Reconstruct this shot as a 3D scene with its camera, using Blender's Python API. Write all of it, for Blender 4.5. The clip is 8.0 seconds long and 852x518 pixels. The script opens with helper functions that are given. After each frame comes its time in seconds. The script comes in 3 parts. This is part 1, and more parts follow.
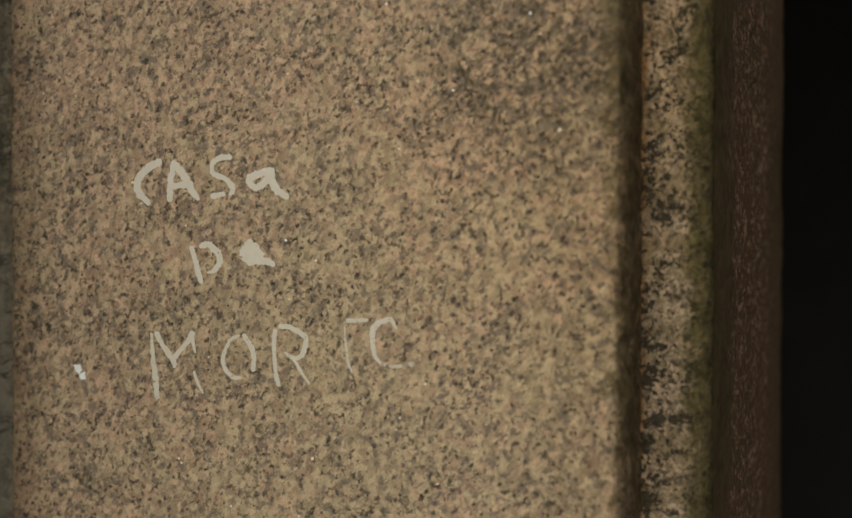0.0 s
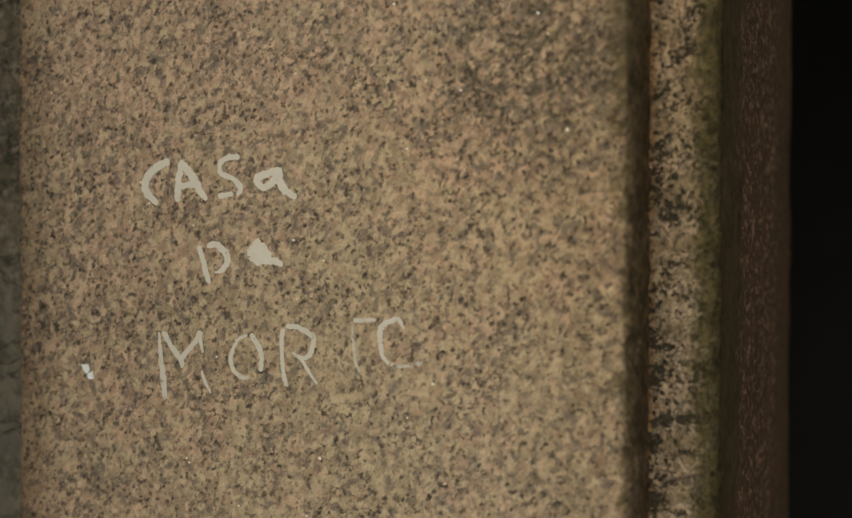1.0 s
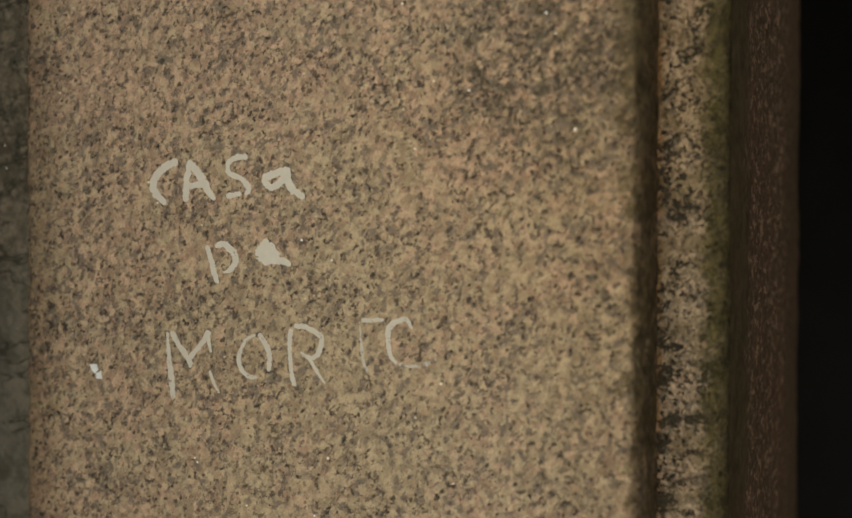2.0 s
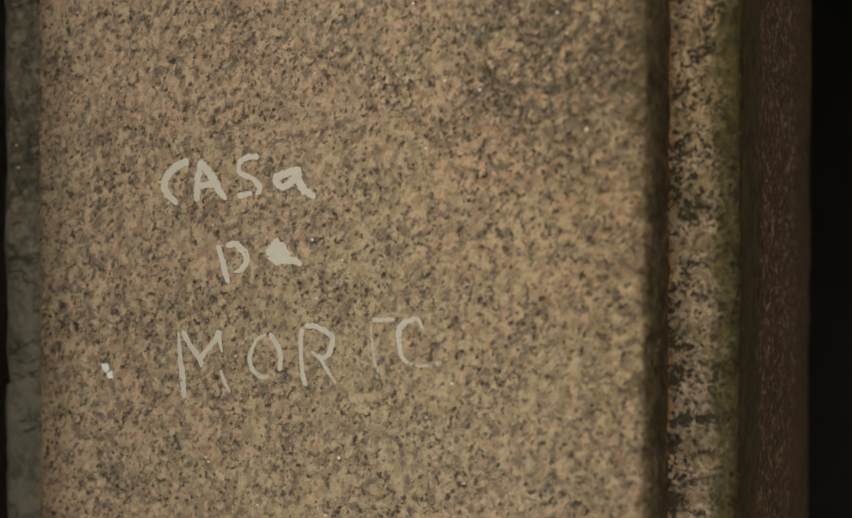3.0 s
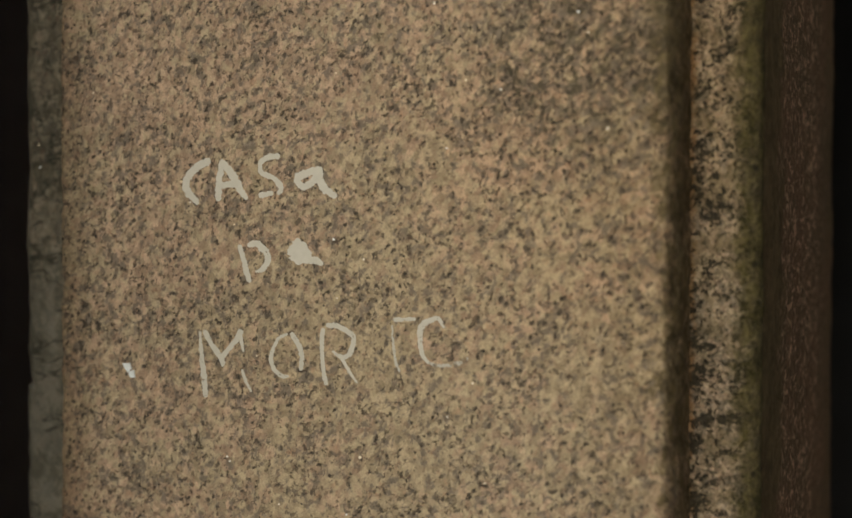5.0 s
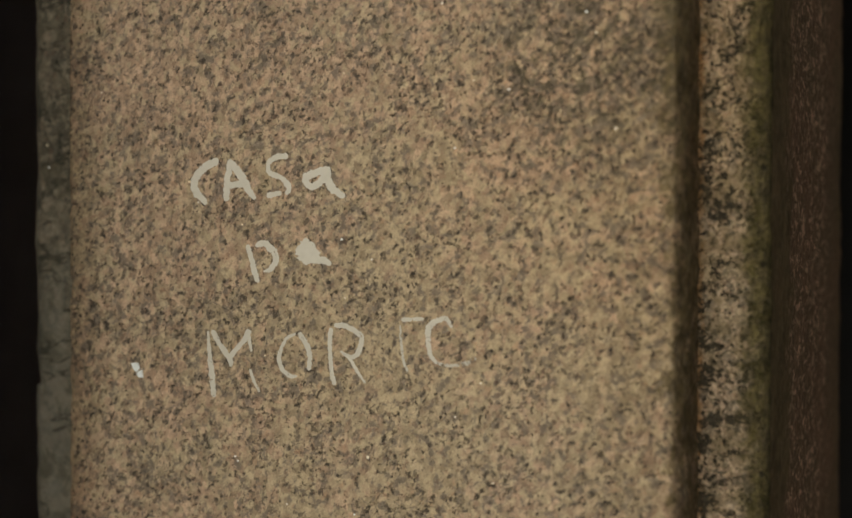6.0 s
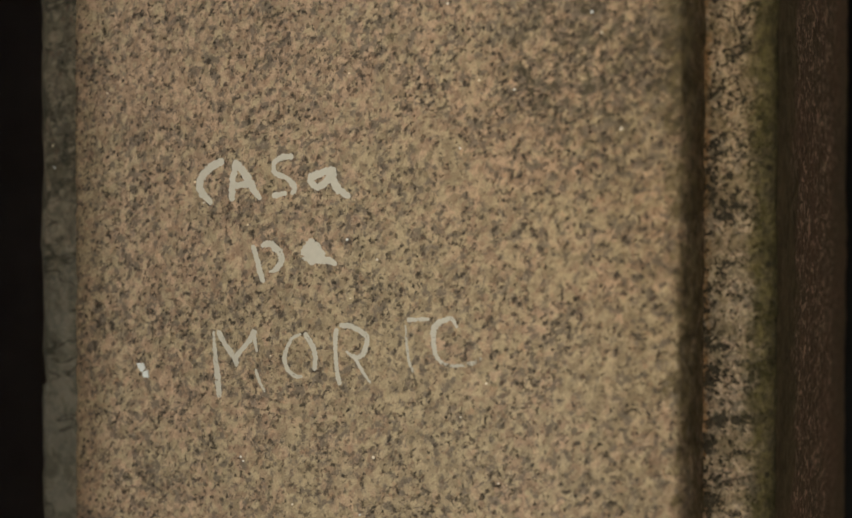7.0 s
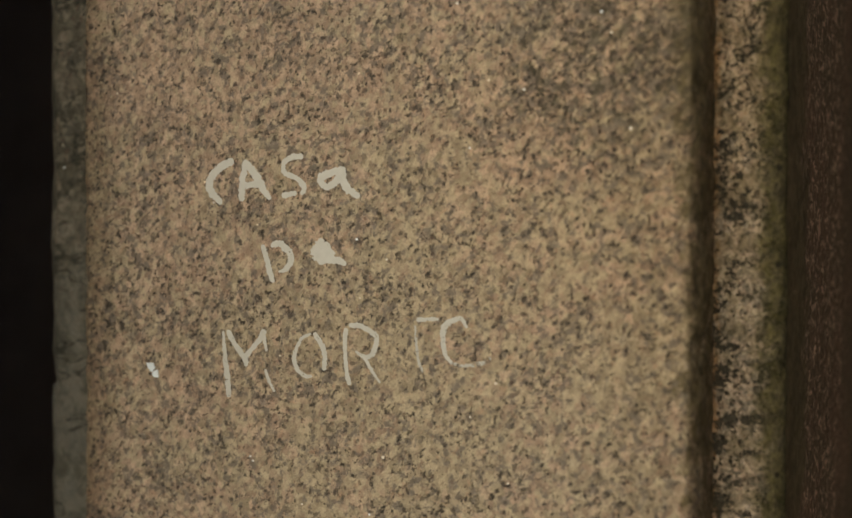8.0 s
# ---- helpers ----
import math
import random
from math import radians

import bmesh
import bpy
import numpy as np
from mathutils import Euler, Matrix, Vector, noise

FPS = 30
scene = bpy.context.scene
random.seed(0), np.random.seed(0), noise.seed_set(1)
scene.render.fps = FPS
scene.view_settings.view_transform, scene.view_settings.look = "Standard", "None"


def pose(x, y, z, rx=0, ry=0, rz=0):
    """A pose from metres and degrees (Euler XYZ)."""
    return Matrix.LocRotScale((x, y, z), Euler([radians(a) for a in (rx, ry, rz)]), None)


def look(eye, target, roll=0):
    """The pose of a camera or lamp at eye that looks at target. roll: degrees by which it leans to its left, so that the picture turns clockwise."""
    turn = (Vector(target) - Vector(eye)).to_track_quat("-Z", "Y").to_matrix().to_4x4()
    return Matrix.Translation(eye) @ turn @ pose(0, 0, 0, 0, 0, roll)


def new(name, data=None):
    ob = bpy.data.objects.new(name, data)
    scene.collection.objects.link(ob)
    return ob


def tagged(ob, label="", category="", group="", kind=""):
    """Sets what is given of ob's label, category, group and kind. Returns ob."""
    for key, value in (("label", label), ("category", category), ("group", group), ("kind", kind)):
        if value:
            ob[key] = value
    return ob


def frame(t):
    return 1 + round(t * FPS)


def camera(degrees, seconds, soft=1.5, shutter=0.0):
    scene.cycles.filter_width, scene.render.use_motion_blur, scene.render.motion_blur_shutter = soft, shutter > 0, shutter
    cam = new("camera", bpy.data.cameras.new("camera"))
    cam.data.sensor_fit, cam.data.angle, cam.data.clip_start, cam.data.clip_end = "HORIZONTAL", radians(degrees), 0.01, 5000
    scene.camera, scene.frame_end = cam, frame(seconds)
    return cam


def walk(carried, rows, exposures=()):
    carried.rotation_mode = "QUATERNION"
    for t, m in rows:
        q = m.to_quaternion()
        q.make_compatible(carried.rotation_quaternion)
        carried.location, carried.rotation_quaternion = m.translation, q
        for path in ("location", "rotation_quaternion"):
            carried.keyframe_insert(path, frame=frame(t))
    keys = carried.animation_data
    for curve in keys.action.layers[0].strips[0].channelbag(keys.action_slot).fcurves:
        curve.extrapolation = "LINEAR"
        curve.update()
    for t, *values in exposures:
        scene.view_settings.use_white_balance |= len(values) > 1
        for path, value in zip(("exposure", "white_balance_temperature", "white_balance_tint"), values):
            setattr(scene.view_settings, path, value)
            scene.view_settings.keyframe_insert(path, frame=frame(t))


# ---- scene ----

# The camera turns slowly to its left on one spot, 1.3 m in front of a granite gate pillar.
# The pillar's front panel lies in the plane y = 0 and faces -y.
cam = camera(28.23, 8.0, soft=1.6)
EYE = (0.490, -1.2132, 1.564)
TURNS = [  # seconds, pitch, roll, yaw
    (0.0, -2.800, 0.150, 20.729),
    (0.5, -2.802, 0.146, 20.870),
    (1.0, -2.803, 0.142, 20.986),
    (1.5, -2.804, 0.146, 21.104),
    (3.0, -2.815, 0.156, 21.625),
    (3.5, -2.821, 0.166, 21.808),
    (4.0, -2.823, 0.173, 22.000),
    (4.5, -2.824, 0.176, 22.174),
    (6.0, -2.827, 0.190, 22.609),
    (6.5, -2.824, 0.200, 22.695),
    (7.0, -2.819, 0.207, 22.791),
    (7.5, -2.817, 0.210, 22.963),
    (8.0, -2.821, 0.209, 23.116),
]
walk(cam, [(t, pose(*EYE, 90 + pitch, roll, yaw)) for t, pitch, roll, yaw in TURNS],
     exposures=[(0.0, 0.70, 6470, 5), (8.0, 0.70, 6470, 5)])
cam.data.dof.use_dof = True
cam.data.dof.focus_distance = 1.366
cam.data.dof.aperture_fstop = 2.4

# ---------------------------------------------------------------- light
world = bpy.data.worlds.new("sky")
world.use_nodes = True
scene.world = world
wn = world.node_tree
sky = wn.nodes.new("ShaderNodeTexSky")
sky.sky_type = "NISHITA"
sky.sun_disc = False
sky.sun_elevation = radians(33)
sky.sun_rotation = radians(188)
wn.links.new(sky.outputs[0], wn.nodes["Background"].inputs[0])
wn.nodes["Background"].inputs[1].default_value = 0.06

sun = new("sun", bpy.data.lights.new("sun", "SUN"))
sun.data.energy = 1.2
sun.data.angle = radians(60)
sun.data.color = (1.0, 0.90, 0.76)
sun.matrix_world = look((-0.15, -4.0, 2.2), (0, 0, 0))


# ---------------------------------------------------------------- material tools
def material(name, roughness=0.8, specular=0.3):
    m = bpy.data.materials.new(name)
    m.use_nodes = True
    b = m.node_tree.nodes["Principled BSDF"]
    b.inputs["Roughness"].default_value = roughness
    b.inputs["Specular IOR Level"].default_value = specular
    return m, m.node_tree, b


def put(nt, socket, value):
    if hasattr(value, "is_linked"):
        nt.links.new(value, socket)
    elif isinstance(value, (tuple, list)) and len(value) == 3 and socket.type == "RGBA":
        socket.default_value = (*value, 1)
    else:
        socket.default_value = value


def coords(nt, turn=(0, 0, 0), stretch=(1, 1, 1)):
    tc = nt.nodes.new("ShaderNodeTexCoord")
    mp = nt.nodes.new("ShaderNodeMapping")
    mp.inputs["Rotation"].default_value = [radians(a) for a in turn]
    mp.inputs["Scale"].default_value = stretch
    nt.links.new(tc.outputs["Object"], mp.inputs["Vector"])
    return mp.outputs[0]


def leaning(nt, angle, length):
    """Coordinates in which the grain lies along a line that leans by that angle from plumb, drawn out to that length."""
    tc = nt.nodes.new("ShaderNodeTexCoord")
    mp = nt.nodes.new("ShaderNodeMapping")
    mp.vector_type = "TEXTURE"
    mp.inputs["Rotation"].default_value = (0, radians(angle), 0)
    mp.inputs["Scale"].default_value = (1, 1, length)
    nt.links.new(tc.outputs["Object"], mp.inputs["Vector"])
    return mp.outputs[0]


def blot(nt, vec, x, z, wide, high, raggedness=0.5):
    """A stain round (x, z) with a torn outline: 1 inside, 0 outside."""
    dx = calc(nt, "DIVIDE", calc(nt, "SUBTRACT", axis(nt, vec, 0), x), wide)
    dz = calc(nt, "DIVIDE", calc(nt, "SUBTRACT", axis(nt, vec, 2), z), high)
    r = calc(nt, "SQRT", calc(nt, "ADD", calc(nt, "MULTIPLY", dx, dx), calc(nt, "MULTIPLY", dz, dz)))
    r = calc(nt, "ADD", r, calc(nt, "MULTIPLY", calc(nt, "SUBTRACT", noise_at(nt, vec, 90, 4, 0.7), 0.5), 4.0 * raggedness))
    return step(nt, r, 1.7, 0.5)


def noise_at(nt, vec, scale, detail=2.0, rough=0.5, warp=0.0):
    n = nt.nodes.new("ShaderNodeTexNoise")
    nt.links.new(vec, n.inputs["Vector"])
    n.inputs["Scale"].default_value = scale
    n.inputs["Detail"].default_value = detail
    n.inputs["Roughness"].default_value = rough
    n.inputs["Distortion"].default_value = warp
    return n.outputs["Fac"]


def step(nt, value, lo, hi, a=0.0, b=1.0):
    r = nt.nodes.new("ShaderNodeMapRange")
    r.interpolation_type = "SMOOTHSTEP"
    for i, x in enumerate((value, lo, hi, a, b)):
        put(nt, r.inputs[i], x)
    return r.outputs[0]


def calc(nt, op, a, b=0.0):
    m = nt.nodes.new("ShaderNodeMath")
    m.operation = op
    put(nt, m.inputs[0], a)
    put(nt, m.inputs[1], b)
    return m.outputs[0]


def mix(nt, fac, a, b, blend="MIX"):
    m = nt.nodes.new("ShaderNodeMix")
    m.data_type = "RGBA"
    m.blend_type = blend
    put(nt, m.inputs[0], fac)
    put(nt, m.inputs[6], a)
    put(nt, m.inputs[7], b)
    return m.outputs[2]


def axis(nt, vec, i):
    s = nt.nodes.new("ShaderNodeSeparateXYZ")
    nt.links.new(vec, s.inputs[0])
    return s.outputs[i]


def relief(nt, bsdf, height, strength, distance):
    b = nt.nodes.new("ShaderNodeBump")
    b.inputs["Strength"].default_value = strength
    b.inputs["Distance"].default_value = distance
    nt.links.new(height, b.inputs["Height"])
    nt.links.new(b.outputs[0], bsdf.inputs["Normal"])


# ---------------------------------------------------------------- the pillar's plan
TOP = 3.10
LEFT, RIGHT = -0.3440, 0.1878      # the raised front panel
STRIP = 0.048                      # how far the strips lie behind it
OUT_L, OUT_R, BACK = -0.4197, 0.2402, 0.400

# black lichen on the strip: place, half width and half height
BLOTCHES = [(0.2, 1.563, 0.0106, 0.0071), (0.2047, 1.533, 0.0088, 0.0025), (0.2108, 1.474, 0.0044, 0.0029), (0.1985, 1.434, 0.0097, 0.0029),
            (0.2122, 1.38, 0.0167, 0.0034), (0.1954, 1.375, 0.007, 0.0038), (0.1896, 1.359, 0.0035, 0.0076), (0.1982, 1.335, 0.0062, 0.0029),
            (0.2057, 1.33, 0.0057, 0.0017), (0.1957, 1.313, 0.0088, 0.0059), (0.2126, 1.308, 0.0062, 0.0034), (0.1906, 1.505, 0.0057, 0.0042),
            (0.1934, 1.626, 0.0062, 0.005), (0.2311, 1.538, 0.0031, 0.0059)]


# ---------------------------------------------------------------- materials
PINK, OCHRE, QUARTZ, MICA = (0.490, 0.343, 0.230), (0.445, 0.350, 0.222), (0.245, 0.200, 0.155), (0.057, 0.044, 0.031)


def crystals(nt, vec, scale):
    """Angular crystals with torn outlines: a random grey, another, and each crystal's own place."""
    wob = nt.nodes.new("ShaderNodeTexNoise")
    nt.links.new(vec, wob.inputs["Vector"])
    wob.inputs["Scale"].default_value = scale * 1.3
    wob.inputs["Detail"].default_value = 2.0
    off = nt.nodes.new("ShaderNodeVectorMath")
    off.operation = "MULTIPLY_ADD"
    nt.links.new(wob.outputs["Color"], off.inputs[0])
    off.inputs[1].default_value = (1.2 / scale,) * 3
    nt.links.new(vec, off.inputs[2])
    v = nt.nodes.new("ShaderNodeTexVoronoi")
    v.inputs["Scale"].default_value = scale
    nt.links.new(off.outputs[0], v.inputs["Vector"])
    s = nt.nodes.new("ShaderNodeSeparateColor")
    nt.links.new(v.outputs["Color"], s.inputs[0])
    return s.outputs[0], s.outputs[1], v.outputs["Position"]


def granite(nt, pink=PINK, ochre=OCHRE, quartz=QUARTZ, mica=MICA, soiled=None, angle=36, length=1.22, size=1.0, yellowed=None):
    """Coarse two-feldspar granite: tan ground, smoky quartz, dark mica in clusters, all leaning one way. Returns colour and relief."""
    o = coords(nt)
    d = leaning(nt, angle, length)
    k = 1.0 / size
    shift = calc(nt, "MULTIPLY", calc(nt, "SUBTRACT", noise_at(nt, d, 34 * k, 3, 0.6), 0.5), 0.30)
    if soiled is not None:
        shift = calc(nt, "ADD", shift, soiled)
    # the feldspar ground: pink and straw-coloured grains of 4 to 10 mm, tinted in drifts
    drift = noise_at(nt, o, 10, 3, 0.6)
    if yellowed is not None:
        drift = calc(nt, "ADD", drift, yellowed)
    b1, b2, bp = crystals(nt, d, 170 * k)
    ground = calc(nt, "ADD", calc(nt, "ADD", calc(nt, "MULTIPLY", noise_at(nt, d, 95 * k, 3, 0.55), 0.6), drift), calc(nt, "MULTIPLY", b1, 0.30))
    col = mix(nt, step(nt, ground, 0.78, 1.12), pink, ochre)
    shade = calc(nt, "ADD", calc(nt, "MULTIPLY", noise_at(nt, d, 190 * k, 4, 0.65), 0.7), calc(nt, "MULTIPLY", b2, 0.28))
    col = mix(nt, 1.0, col, mix(nt, step(nt, shade, 0.32, 0.68), (0.72, 0.70, 0.68), (1.20, 1.19, 1.17)), "MULTIPLY")
    red = step(nt, noise_at(nt, d, 140 * k, 3, 0.6, 0.3), 0.58, 0.68, 0.0, 0.50)
    col = mix(nt, red, col, tuple(p * c for p, c in zip(pink, (1.00, 0.87, 0.78))))
    g1, g2, gp = crystals(nt, d, 300 * k)
    straw = step(nt, g2, 0.80, 0.86, 0.0, 0.50)
    col = mix(nt, straw, col, tuple(p * c for p, c in zip(ochre, (1.18, 1.20, 1.16))))
    # smoky quartz in soft patches
    qn = calc(nt, "ADD", calc(nt, "ADD", noise_at(nt, d, 135 * k, 5, 0.66, 0.3), calc(nt, "MULTIPLY", calc(nt, "SUBTRACT", g1, 0.5), 0.16)), shift)
    qm = step(nt, qn, 0.485, 0.63)
    col = mix(nt, calc(nt, "MULTIPLY", qm, 0.80), col, mix(nt, g1, quartz, tuple(c * 0.62 for c in quartz)))
    # mica: brown halos, with near-black torn flakes inside them
    halo = calc(nt, "ADD", noise_at(nt, d, 205 * k, 5, 0.70, 0.35), shift)
    hm = step(nt, halo, 0.52, 0.67)
    col = mix(nt, calc(nt, "MULTIPLY", hm, 0.74), col, tuple(c * 2.2 for c in mica))
    f1, f2, fp = crystals(nt, d, 480 * k)
    fk = calc(nt, "ADD", calc(nt, "MULTIPLY", halo, 0.60), calc(nt, "MULTIPLY", noise_at(nt, fp, 300 * k, 3, 0.6), 0.40))
    fk = calc(nt, "ADD", fk, calc(nt, "MULTIPLY", calc(nt, "SUBTRACT", f1, 0.5), 0.16))
    fm = step(nt, fk, 0.555, 0.640)
    col = mix(nt, calc(nt, "MULTIPLY", fm, 0.92), col, mix(nt, f2, tuple(c * 0.6 for c in mica), tuple(c * 1.9 for c in mica)))
    # single black and rust-red flecks between the clusters
    s1, s2, sp = crystals(nt, d, 420 * k)
    col = mix(nt, step(nt, s1, 0.930, 0.960, 0.0, 0.62), col, tuple(c * 0.9 for c in mica))
    col = mix(nt, step(nt, s2, 0.955, 0.975, 0.0, 0.45), col, (0.16, 0.095, 0.065))
    fine = noise_at(nt, o, 600, 4, 0.75)
    col = mix(nt, 0.80, col, mix(nt, fine, (0.42, 0.42, 0.42), (1.58, 1.58, 1.58)), "MULTIPLY")
    height = calc(nt, "ADD", calc(nt, "SUBTRACT", fine, calc(nt, "MULTIPLY", fm, 0.6)), calc(nt, "MULTIPLY", noise_at(nt, d, 210 * k, 4, 0.6), 1.6))
    return col, height


def make_panel_stone():
    m, nt, b = material("sawn_tan_granite", 0.62, 0.30)
    o = coords(nt)
    # a dark weathered bloom near one edge, high on the panel
    spot = nt.nodes.new("ShaderNodeVectorMath")
    spot.operation = "DISTANCE"
    nt.links.new(o, spot.inputs[0])
    spot.inputs[1].default_value = (0.115, 0.0, 1.655)
    ragged = calc(nt, "ADD", spot.outputs["Value"], calc(nt, "MULTIPLY", calc(nt, "SUBTRACT", noise_at(nt, o, 22, 4, 0.6), 0.5), 0.12))
    # the lower middle has gone yellow, the upper side stays pinkish
    low = nt.nodes.new("ShaderNodeVectorMath")
    low.operation = "DISTANCE"
    nt.links.new(o, low.inputs[0])
    low.inputs[1].default_value = (0.0, 0.0, 1.37)
    clean = nt.nodes.new("ShaderNodeVectorMath")
    clean.operation = "DISTANCE"
    nt.links.new(o, clean.inputs[0])
    clean.inputs[1].default_value = (-0.02, 0.0, 1.46)
    col, h = granite(nt, size=1.12, soiled=calc(nt, "ADD", step(nt, ragged, 0.13, 0.02, 0.0, 0.060), step(nt, clean.outputs["Value"], 0.20, 0.05, 0.0, -0.016)), yellowed=step(nt, low.outputs["Value"], 0.30, 0.08, -0.05, 0.13))
    # iron-tinted drift towards the rebate
    warm = nt.nodes.new("ShaderNodeVectorMath")
    warm.operation = "DISTANCE"
    nt.links.new(o, warm.inputs[0])
    warm.inputs[1].default_value = (0.17, 0.0, 1.60)
    col = mix(nt, step(nt, warm.outputs["Value"], 0.30, 0.05, 0.0, 0.65), col, (1.05, 0.985, 0.88), "MULTIPLY")
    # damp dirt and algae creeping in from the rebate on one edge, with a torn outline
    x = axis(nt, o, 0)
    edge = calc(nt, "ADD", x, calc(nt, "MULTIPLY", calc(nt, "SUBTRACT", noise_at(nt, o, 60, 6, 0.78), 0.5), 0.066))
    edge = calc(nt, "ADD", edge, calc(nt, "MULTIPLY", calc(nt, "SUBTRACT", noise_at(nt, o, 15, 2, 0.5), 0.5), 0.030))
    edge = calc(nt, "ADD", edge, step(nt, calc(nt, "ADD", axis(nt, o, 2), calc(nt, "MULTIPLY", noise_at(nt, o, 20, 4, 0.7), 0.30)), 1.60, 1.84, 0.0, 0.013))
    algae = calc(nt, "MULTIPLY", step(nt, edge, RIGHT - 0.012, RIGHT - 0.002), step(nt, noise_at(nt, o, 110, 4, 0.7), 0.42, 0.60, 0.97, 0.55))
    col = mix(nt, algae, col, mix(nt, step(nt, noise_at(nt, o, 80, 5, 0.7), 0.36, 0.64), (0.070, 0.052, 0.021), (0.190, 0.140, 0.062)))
    # mottled darkening that grows towards the rebate
    film = step(nt, calc(nt, "ADD", x, calc(nt, "MULTIPLY", calc(nt, "SUBTRACT", noise_at(nt, o, 12, 4, 0.65), 0.5), 0.12)), 0.07, 0.175, 0.0, 0.85)
    col = mix(nt, film, col, mix(nt, step(nt, noise_at(nt, leaning(nt, 36, 1.3), 85, 4, 0.7), 0.38, 0.62), (0.60, 0.57, 0.52), (1.0, 0.98, 0.95)), "MULTIPLY")
    bloom = calc(nt, "MULTIPLY", step(nt, ragged, 0.12, 0.02, 0.0, 0.62), step(nt, noise_at(nt, leaning(nt, 36, 1.3), 95, 4, 0.7), 0.46, 0.60))
    col = mix(nt, bloom, col, (0.085, 0.070, 0.036))
    # grime on the other arris, plus lens dimming painted into the colour
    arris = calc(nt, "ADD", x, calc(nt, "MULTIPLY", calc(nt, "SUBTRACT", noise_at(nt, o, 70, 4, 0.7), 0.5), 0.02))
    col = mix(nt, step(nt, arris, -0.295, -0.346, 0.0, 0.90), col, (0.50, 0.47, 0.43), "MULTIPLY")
    # thin greenish smears
    smear = calc(nt, "MULTIPLY", step(nt, noise_at(nt, o, 17, 4, 0.65), 0.60, 0.74), 0.30)
    col = mix(nt, smear, col, (0.13, 0.115, 0.055))
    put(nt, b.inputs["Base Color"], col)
    relief(nt, b, h, 0.75, 0.0014)
    return m


def make_fillet_stone():
    """Weathered strip, freckled and blotched with black lichen, rust along the inner edge and green algae on the outer arris."""
    m, nt, b = material("lichened_granite", 0.85, 0.2)
    col, h = granite(nt, (0.49, 0.355, 0.24), (0.47, 0.36, 0.23), (0.25, 0.205, 0.145), (0.06, 0.052, 0.036), None, 20, 1.1, 0.9)
    o = coords(nt)
    x = axis(nt, o, 0)
    l1, l2, lp = crystals(nt, o, 420)
    wav = calc(nt, "MULTIPLY", calc(nt, "SUBTRACT", noise_at(nt, o, 62, 5, 0.75), 0.5), 0.034)
    # pale crust
    crust = step(nt, noise_at(nt, o, 46, 5, 0.7, 0.8), 0.52, 0.66, 0.0, 0.50)
    col = mix(nt, crust, col, mix(nt, l2, (0.37, 0.290, 0.205), (0.56, 0.445, 0.325)))
    # rust washed out of the rebate
    rust = calc(nt, "MULTIPLY", step(nt, calc(nt, "ADD", x, calc(nt, "MULTIPLY", wav, 0.55)), RIGHT + 0.0060, RIGHT + 0.0012), step(nt, noise_at(nt, leaning(nt, 0, 2.2), 60, 5, 0.7), 0.36, 0.54))
    col = mix(nt, calc(nt, "MULTIPLY", rust, 0.80), col, mix(nt, l1, (0.38, 0.185, 0.060), (0.48, 0.29, 0.14)))
    # olive film in patches
    film = step(nt, noise_at(nt, o, 34, 5, 0.7), 0.46, 0.62, 0.0, 0.60)
    col = mix(nt, film, col, mix(nt, noise_at(nt, o, 220, 3), (0.100, 0.074, 0.034), (0.21, 0.158, 0.080)))
    # iron tint, stronger higher up
    iron = step(nt, calc(nt, "ADD", axis(nt, o, 2), calc(nt, "MULTIPLY", noise_at(nt, o, 14, 3, 0.6), 0.12)), 1.50, 1.66, 0.0, 0.50)
    col = mix(nt, iron, col, (1.05, 0.97, 0.80), "MULTIPLY")
    # black lichen: freckles that gather in clusters, thickest in a few places and beside the rebate
    speck = calc(nt, "ADD", calc(nt, "MULTIPLY", noise_at(nt, o, 190, 5, 0.70, 0.5), 0.80), calc(nt, "MULTIPLY", noise_at(nt, o, 40, 3, 0.6), 0.55))
    speck = calc(nt, "ADD", speck, calc(nt, "MULTIPLY", calc(nt, "SUBTRACT", l1, 0.5), 0.12))
    for bx, bz, wide, high in BLOTCHES:
        speck = calc(nt, "ADD", speck, calc(nt, "MULTIPLY", blot(nt, o, bx, bz, wide, high, 0.4), 0.11))
    speck = calc(nt, "ADD", speck, step(nt, x, RIGHT + 0.014, RIGHT + 0.006, 0.0, 0.030))
    black = step(nt, speck, 0.722, 0.780)
    col = mix(nt, calc(nt, "MULTIPLY", black, 0.92), col, mix(nt, l2, (0.020, 0.017, 0.011), (0.052, 0.044, 0.027)))
    freckle = step(nt, calc(nt, "ADD", noise_at(nt, o, 300, 4, 0.7, 0.4), calc(nt, "MULTIPLY", calc(nt, "SUBTRACT", noise_at(nt, o, 30, 3, 0.6), 0.5), 0.30)), 0.535, 0.640, 0.0, 0.70)
    col = mix(nt, freckle, col, (0.055, 0.044, 0.022))
    # moss towards the outer arris
    green = step(nt, calc(nt, "ADD", x, wav), OUT_R - 0.027, OUT_R - 0.008)
    col = mix(nt, calc(nt, "MULTIPLY", green, 0.84), col, mix(nt, step(nt, noise_at(nt, o, 90, 5, 0.75), 0.36, 0.68), (0.040, 0.034, 0.011), (0.140, 0.113, 0.034)))
